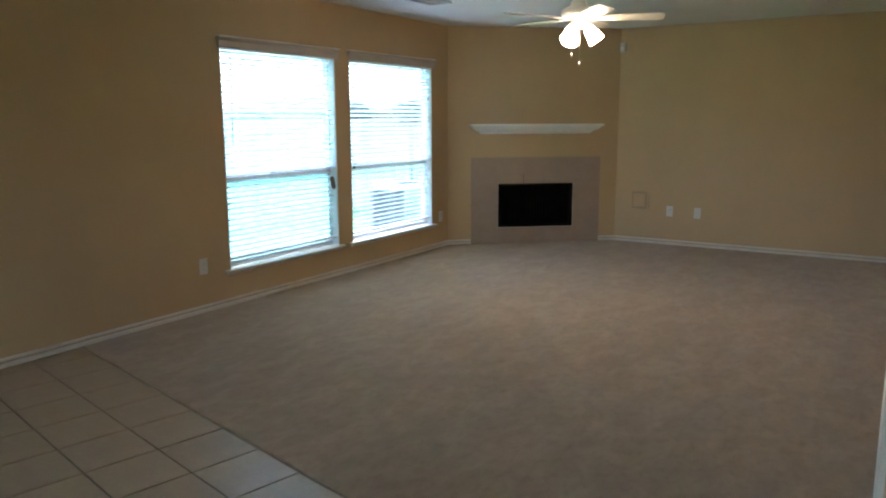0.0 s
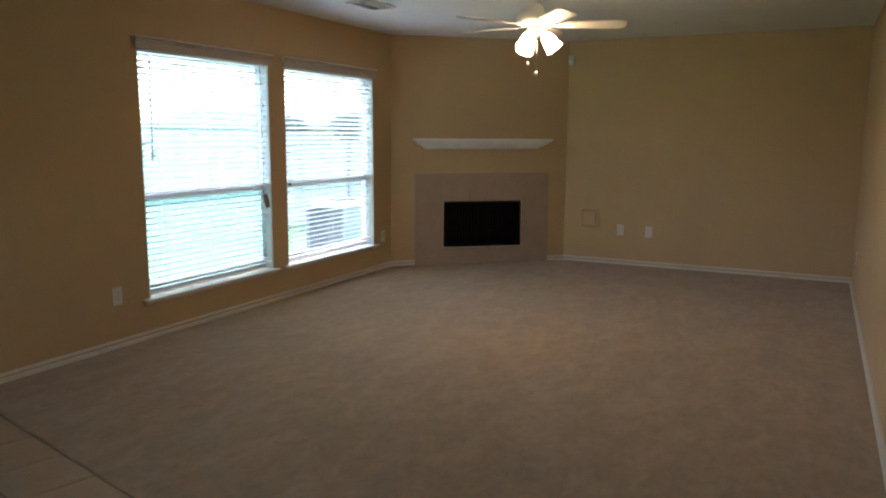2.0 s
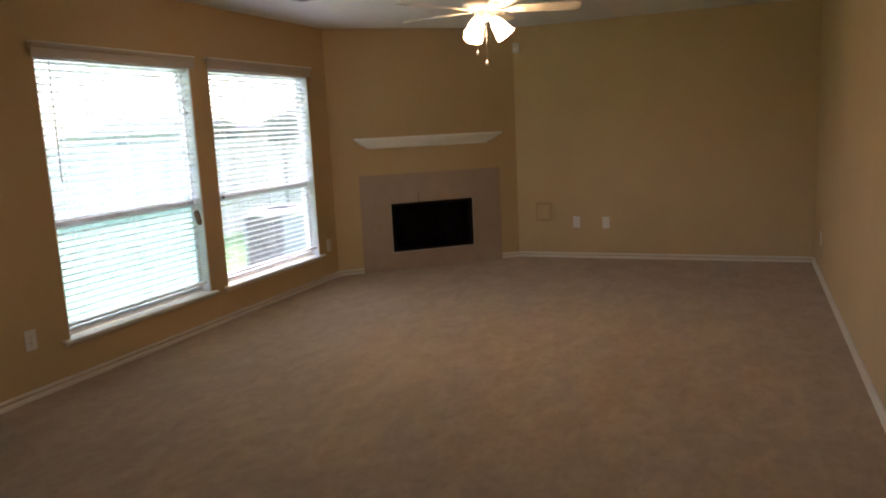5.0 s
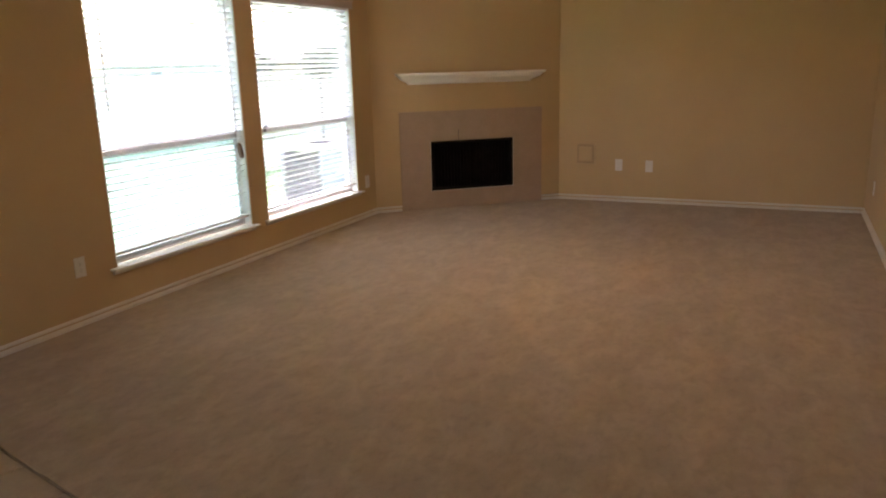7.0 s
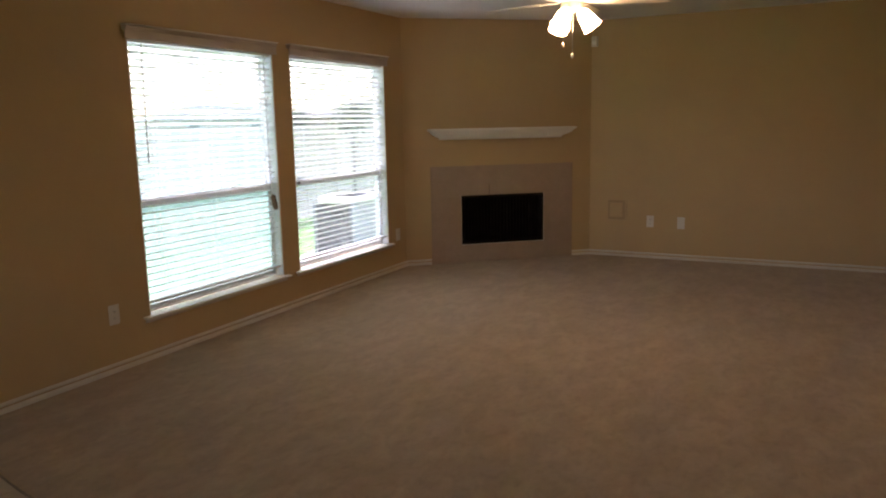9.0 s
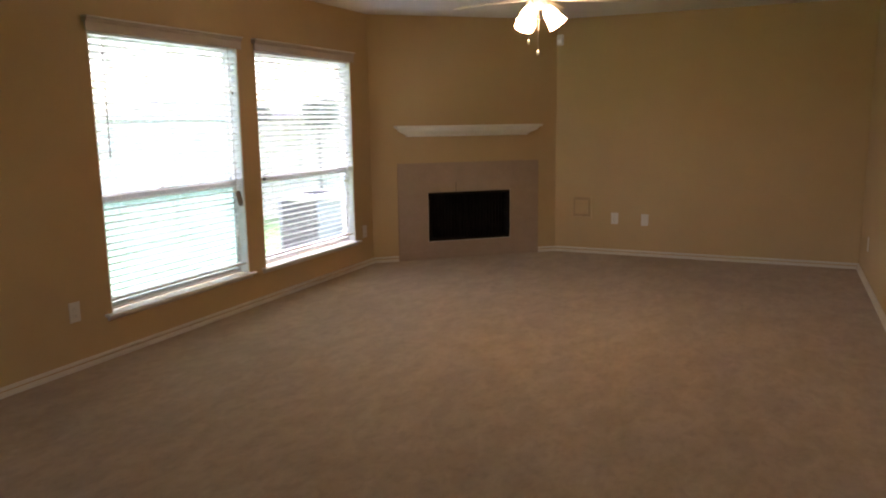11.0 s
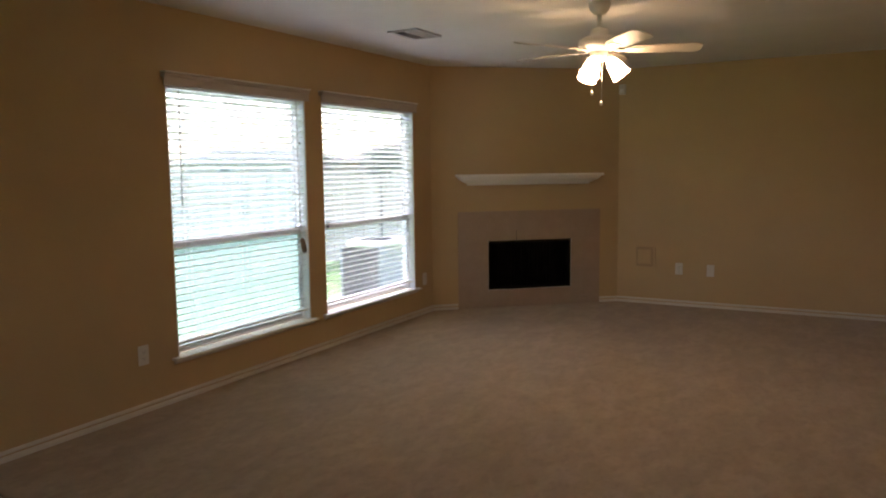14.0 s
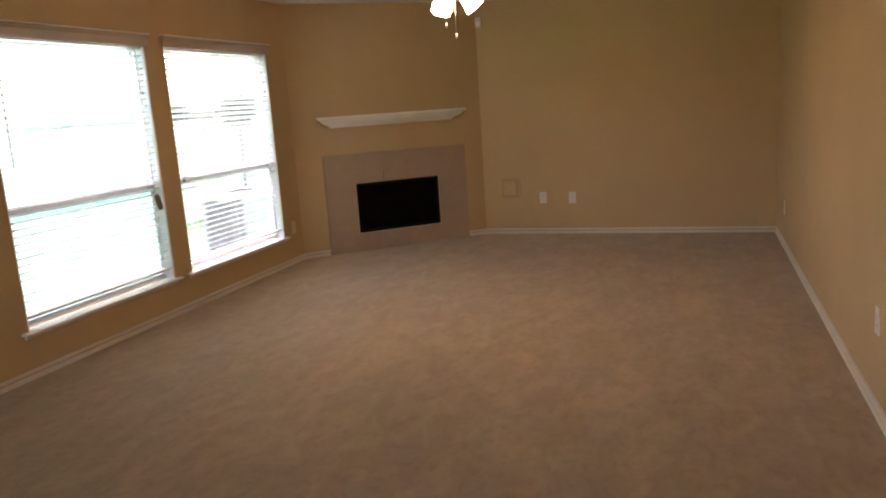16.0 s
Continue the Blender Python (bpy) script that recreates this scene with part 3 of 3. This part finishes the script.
# ---- door in the side wall; local x runs along -y ----
def door():
    th = thing("door_1", M_RIGHT, "closed white painted interior door with white casing", "door", kind="structure")
    L, R = -DY1, -DY0
    part("door_frame", boxes((L, L + 0.018, 0.0, T, 0, DH), (R - 0.018, R, 0.0, T, 0, DH), (L + 0.018, R - 0.018, 0.0, T, DH - 0.018, DH)), M_BASE, th)
    cas = [(0, 0.0), (-0.010, 0.0), (-0.016, 0.012), (-0.016, 0.05), (-0.012, 0.058), (0, 0.06)]

    def casing(x0, flip):
        bm = bmesh.new()
        pr = [(x0 + (-d if flip else d), y) for y, d in cas]
        lo = [bm.verts.new((x, y, 0)) for (x, _), (y, _) in zip(pr, cas)]
        hi = [bm.verts.new((x, y, DH + 0.055)) for (x, _), (y, _) in zip(pr, cas)]
        n = len(lo)
        for k in range(n):
            bm.faces.new((lo[k], lo[(k + 1) % n], hi[(k + 1) % n], hi[k]))
        bm.faces.new(lo)
        bm.faces.new(hi[::-1])
        part("casing", bm, M_BASE, th)

    casing(L + 0.006, True)
    casing(R - 0.006, False)
    part("casing", boxes((L + 0.006, R - 0.006, -0.016, 0, DH - 0.006, DH + 0.054), bevel=0.002), M_BASE, th)
    leaf = part("door_leaf", boxes((L + 0.021, R - 0.021, 0.006, 0.041, 0.012, DH - 0.021), bevel=0.002), M_DOOR, th)
    for a, b in ((0.18, 0.82), (0.98, 1.86)):
        for x0, x1 in ((L + 0.13, (L + R) / 2 - 0.05), ((L + R) / 2 + 0.05, R - 0.13)):
            bm = bmesh.new()
            box(bm, x0, x1, 0.002, 0.0065, a, b, 0.002)
            part("raised_panel", bm, M_DOOR, leaf)


door()


# ---- ceiling fittings ----
def ceiling_vent():
    th = thing("ceiling_vent", pose(0.80, 5.915, H), "grey metal ceiling air vent with louvres", "air vent")
    wx, wy = 0.125, 0.185
    part("vent_frame", boxes((-wx, wx, -wy, -wy + 0.028, -0.012, -0.0005), (-wx, wx, wy - 0.028, wy, -0.012, -0.0005),
                             (-wx, -wx + 0.028, -wy + 0.028, wy - 0.028, -0.012, -0.0005), (wx - 0.028, wx, -wy + 0.028, wy - 0.028, -0.012, -0.0005), bevel=0.002), M_VENT, th)
    part("backing", boxes((-wx + 0.028, wx - 0.028, -wy + 0.028, wy - 0.028, -0.003, -0.0005)), M_VOID, th)
    bm = bmesh.new()
    box(bm, -0.012, 0.012, -wy + 0.029, wy - 0.029, -0.0008, 0.0008)
    me = mesh_of("louvre", bm, M_VENT)
    for k in range(9):
        shared("louvre", me, th, pose(-0.086 + 0.0215 * k, 0, -0.011, 0, 35 if k < 5 else -35, 0))


def ceiling_fan():
    th = thing("ceiling_fan", pose(2.303, 5.605, H), "white five-blade ceiling fan with three lit glass shades", "ceiling fan")
    bm = bmesh.new()
    lathe(bm, [(0.066, -0.0005), (0.066, -0.02), (0.058, -0.05), (0.036, -0.075), (0.018, -0.082)], 28)
    part("canopy", bm, M_FAN, th, smooth=True)
    bm = bmesh.new()
    lathe(bm, [(0.0125, -0.07), (0.0125, -0.19)], 14)
    part("downrod", bm, M_FAN, th, smooth=True)
    bm = bmesh.new()
    lathe(bm, [(0.03, -0.155), (0.052, -0.165), (0.058, -0.20), (0.10, -0.215), (0.125, -0.232), (0.128, -0.262), (0.115, -0.284), (0.06, -0.296)], 36)
    part("motor_housing", bm, M_FAN, th, smooth=True)
    bm = bmesh.new()
    lathe(bm, [(0.05, -0.29), (0.056, -0.30), (0.056, -0.335), (0.046, -0.352), (0.022, -0.362)], 28)
    part("light_kit", bm, M_FAN, th, smooth=True)
    # blades with their irons
    bm = bmesh.new()
    n = 14
    top, bot = [], []
    for k in range(n + 1):
        u = k / n
        x = 0.19 + 0.42 * u
        hw = 0.054 + 0.018 * u - (0.03 * max(0, (u - 0.9) / 0.1) ** 2) - 0.012 * max(0, (0.12 - u) / 0.12)
        top.append((x, hw))
        bot.append((x, -hw))
    ring = top + bot[::-1]
    for z in (0.0, -0.006):
        bm.faces.new([bm.verts.new((x, y, z)) for x, y in ring])
    lo, hi = list(bm.verts)[:len(ring)], list(bm.verts)[len(ring):]
    for k in range(len(ring)):
        bm.faces.new((lo[k], lo[(k + 1) % len(ring)], hi[(k + 1) % len(ring)], hi[k]))
    blade = mesh_of("blade", bm, M_BLADE)
    iron = mesh_of("blade_iron", boxes((0.09, 0.16, -0.014, 0.014, -0.006, 0.0), (0.155, 0.27, -0.034, 0.034, -0.004, 0.0), bevel=0.0015), M_FAN)
    for k in range(5):
        ang = 22 + 72 * k
        b = shared("blade", blade, th, pose(0, 0, -0.285, 0, 0, ang) @ pose(0, 0, 0, -13, 0, 0))
        shared("blade_iron", iron, b, pose(0, 0, -0.0065))
    # three tulip shades
    bm = bmesh.new()
    ringsz = [(0.020, 0.0), (0.030, -0.010), (0.042, -0.035), (0.050, -0.065), (0.054, -0.095), (0.060, -0.125), (0.066, -0.140),
              (0.063, -0.140), (0.051, -0.095), (0.046, -0.06), (0.037, -0.03), (0.026, -0.012)]
    lathe(bm, ringsz, 28)
    shade = mesh_of("shade", bm, M_LAMP, True)
    bm = bmesh.new()
    lathe(bm, [(0.019, 0.03), (0.023, 0.02), (0.023, -0.008), (0.018, -0.012)], 18)
    cup = mesh_of("lamp_holder", bm, M_FAN, True)
    bm = bmesh.new()
    lathe(bm, [(0.012, -0.012), (0.02, -0.04), (0.028, -0.07), (0.024, -0.095), (0.010, -0.108)], 16)
    bulb = mesh_of("bulb", bm, M_LAMP, True)
    for ang in (10, 140, 262):
        m = pose(0, 0, -0.345, 0, 0, ang) @ pose(0.062, 0, 0, 0, -36, 0) @ Matrix.Scale(0.94, 4)
        s = shared("shade", shade, th, m)
        tagged(s, "lit frosted white glass shade")
        shared("lamp_holder", cup, s, Matrix.Identity(4))
        shared("bulb", bulb, s, Matrix.Identity(4))
    for x, y, length in ((0.030, -0.040, 0.283), (-0.034, -0.03, 0.215)):
        bm = bmesh.new()
        lathe(bm, [(0.0016, 0.0), (0.0016, -length + 0.02)], 6, pose(x, y, -0.345))
        lathe(bm, [(0.003, 0.02), (0.008, 0.008), (0.0095, 0.0), (0.006, -0.009), (0.002, -0.011)], 12, pose(x, y, -0.345 - length + 0.008))
        part("pull_chain", bm, M_CHAIN, th, "beaded pull chain with a small knob", smooth=True)


ceiling_vent()
ceiling_fan()

# ---- outdoors ----
bm = bmesh.new()
bmesh.ops.create_grid(bm, x_segments=2, y_segments=2, size=900, matrix=Matrix.Translation((0, 0, G)))
structure("ground", bm, M_GRASS, None, "mown green lawn running to the horizon", "lawn")


def condenser():
    th = thing("air_conditioner", pose(-2.11, 9.69, G), "grey outdoor air conditioner with louvred sides and pale top", "air conditioner")
    hx, hy, z0, z1 = 0.31, 0.42, 0.06, 0.77
    part("pad", boxes((-0.46, 0.46, -0.55, 0.55, 0.0, 0.06), bevel=0.008), M_SLAB, th, "concrete pad")
    part("cabinet", boxes((-hx + 0.02, hx - 0.02, -hy + 0.02, hy - 0.02, z0, z1)), M_ACDARK, th)
    for x, y in ((-1, -1), (-1, 1), (1, -1), (1, 1)):
        part("corner_post", boxes((x * hx - 0.02, x * hx + 0.02, y * hy - 0.02, y * hy + 0.02, z0, z1), bevel=0.006), M_ACCASE, th)
    part("service_panel", boxes((hx - 0.018, hx + 0.004, -hy + 0.02, hy - 0.02, z0, z1), bevel=0.003), M_ACCASE, th)
    me = mesh_of("louvre", boxes((-hx + 0.02, hx - 0.02, -0.006, 0.006, -0.009, 0.009)), M_ACDARK)
    for k in range(20):
        shared("louvre", me, th, pose(0, -hy + 0.012, z0 + 0.03 + 0.035 * k, 30, 0, 0))
    bm = bmesh.new()
    lathe(bm, [(0.44, z1), (0.47, z1 + 0.01), (0.47, z1 + 0.05), (0.42, z1 + 0.075), (0.33, z1 + 0.08), (0.32, z1 + 0.05)], 40, Matrix.Diagonal((0.82, 1.1, 1, 1)))
    part("top_cover", bm, M_ACTOP, th, "pale rounded top cover", smooth=True)
    part("service_valve", boxes((hx + 0.004, hx + 0.075, 0.20, 0.31, 0.36, 0.45), bevel=0.01), M_ACTOP, th, "pale valve cover")
    bm = bmesh.new()
    for y in (0.225, 0.28):
        lathe(bm, [(0.016, 0.0), (0.016, 0.36)], 10, pose(hx + 0.045, y, 0.0))
    part("refrigerant_line", bm, M_SLOT, th, "black insulated pipes", smooth=True)
    bm = bmesh.new()
    for k in range(7):
        r = 0.05 + 0.04 * k
        lathe(bm, [(r, z1 + 0.083), (r + 0.006, z1 + 0.086), (r + 0.006, z1 + 0.08)], 28, Matrix.Diagonal((0.82, 1.1, 1, 1)))
    part("fan_grille", bm, M_ACDARK, th)


condenser()


def fence():
    th = thing("garden_fence", pose(-5.2, 4.0, G), "weathered wooden board fence along the lawn", "fence")
    rng = random.Random(4)
    bm = bmesh.new()
    box(bm, -0.009, 0.009, -0.069, 0.069, 0.02, 1.82)
    top = [v for v in bm.verts if v.co.z > 1]
    for v in top:
        if abs(v.co.y) > 0:
            v.co.z -= 0.02
    me = mesh_of("board", bm, M_FENCE)
    n = 112
    for k in range(n):
        shared("board", me, th, pose(rng.uniform(-0.006, 0.006), 0.145 * k, rng.uniform(-0.02, 0.01), rng.uniform(-0.4, 0.4), 0, rng.uniform(-2, 2)))
    for z in (0.3, 0.95, 1.55):
        part("rail", boxes((-0.06, -0.015, -0.1, 0.145 * n, z - 0.045, z + 0.045)), M_FENCE, th)
    me = mesh_of("post", boxes((-0.15, -0.06, -0.045, 0.045, 0, 1.78)), M_FENCE)
    for k in range(7):
        shared("post", me, th, pose(0, 2.6 * k, 0))


fence()


def neighbour_house(m, w, d, eave, ridge, label):
    th = thing("house", m, label, "house", "houses behind the fence")
    part("wall", boxes((-w / 2, w / 2, -d / 2, d / 2, 0, eave)), M_BRICK, th)
    bm = bmesh.new()
    o = 0.5
    v = [bm.verts.new(p) for p in ((-w / 2 - o, -d / 2 - o, eave), (w / 2 + o, -d / 2 - o, eave), (w / 2 + o, d / 2 + o, eave), (-w / 2 - o, d / 2 + o, eave),
                                   (-w / 2 + d / 2, 0, ridge), (w / 2 - d / 2, 0, ridge))]
    for f in ((0, 1, 5, 4), (1, 2, 5), (2, 3, 4, 5), (3, 0, 4), (3, 2, 1, 0)):
        bm.faces.new([v[k] for k in f])
    part("roof", bm, M_ROOF, th)
    for x in (-w * 0.3, 0.05 * w, w * 0.32):
        wi = part("window", boxes((x - 0.6, x + 0.6, -d / 2 - 0.05, -d / 2 - 0.002, 0.9, 2.1), bevel=0.01), M_VINYL, th)
        part("pane", boxes((x - 0.52, x + 0.52, -d / 2 - 0.06, -d / 2 - 0.051, 0.98, 1.48), (x - 0.52, x + 0.52, -d / 2 - 0.06, -d / 2 - 0.051, 1.53, 2.03)), M_SLOT, wi)


neighbour_house(pose(-50, 60, G, 0, 0, 60), 17, 9, 2.4, 4.1, "tan brick house with a grey shingle roof")
neighbour_house(pose(-48, 84, G, 0, 0, 55), 14, 9, 2.5, 4.8, "far tan brick house with a grey shingle roof")


def tree(x, y, h, seed, label, spread=0.33, crown=(0.66, 0.34), leaf=0.15, stem=0.16, group="", leaves=520):
    rng = random.Random(seed)
    th = thing("tree", pose(x, y, G), label, "tree", group)
    bm = bmesh.new()
    lathe(bm, [(stem, 0), (stem * 0.75, 0.4), (stem * 0.6, h * 0.45), (stem * 0.3, h * 0.8)], 10)
    for k in range(7):
        lathe(bm, [(stem * 0.3, 0), (stem * 0.2, h * spread * 0.6), (stem * 0.08, h * spread * 1.25)], 6,
              pose(0, 0, h * (crown[0] - 0.3 + 0.05 * k), 0, rng.uniform(28, 60), rng.uniform(0, 360)))
    part("trunk", bm, M_BARK, th)
    verts, faces = [], []
    for _ in range(leaves):
        d = Vector((rng.gauss(0, 1), rng.gauss(0, 1), rng.gauss(0, 1))).normalized()
        r = rng.uniform(0.45, 1.0) * (0.85 + 0.3 * noise.noise(d * 2.2))
        c = Vector((d.x * r * h * spread, d.y * r * h * spread, h * crown[0] + d.z * r * h * crown[1]))
        e = Euler((rng.uniform(0, 6), rng.uniform(0, 6), rng.uniform(0, 6))).to_matrix()
        s = leaf * rng.uniform(0.67, 1.33)
        i = len(verts)
        verts += [c + e @ Vector(p) for p in ((-s, 0, 0), (0, -s * 0.5, 0.03), (s, 0, 0), (0, s * 0.5, 0.03))]
        faces.append((i, i + 1, i + 2, i + 3))
    me = bpy.data.meshes.new("crown")
    me.from_pydata([tuple(v) for v in verts], [], faces)
    me.materials.append(M_LEAF)
    ob = new("crown", me)
    ob.parent = th


tree(-20.0, 38.5, 3.1, 3, "small leafy green tree behind the fence", group="trees behind the fence")
tree(-20.0, 31.3, 2.9, 5, "rounded leafy green tree behind the fence", group="trees behind the fence")
tree(-4.55, 13.5, 2.45, 8, "young slender tree on the lawn before the fence", 0.20, (0.80, 0.17), 0.05, 0.03, leaves=420)


# ---- floor tiles, laid in the open area before the carpet ----
def floor_tiles():
    th = thing("tile_floor", pose(2.09, 2.492, 0, 0, 0, -13.06), "square beige ceramic floor tiles with dark grout", "floor", kind="structure")
    p = 0.318
    bm = bmesh.new()
    box(bm, 0.004, p - 0.004, -p + 0.004, -0.004, -0.0155, -0.0065, 0.0015)
    me = mesh_of("tile", bm, M_TILE)
    rng = random.Random(2)
    mw = pose(2.09, 2.492, 0, 0, 0, -13.06)
    for i in range(-10, 14):
        for j in range(-1, 17):
            c = mw @ Vector((p * (i + 0.5), -p * (j + 0.5), 0))
            if -0.12 < c.x < XE - 0.1 and YB + 0.1 < c.y < edge_y(c.x) + 0.16 and math.hypot(c.x - 1.8, c.y - 1.6) < 3.6:
                shared("tile", me, th, pose(p * i, -p * j, rng.uniform(-0.0006, 0.0006), rng.uniform(-0.1, 0.1), rng.uniform(-0.1, 0.1), 0))


floor_tiles()
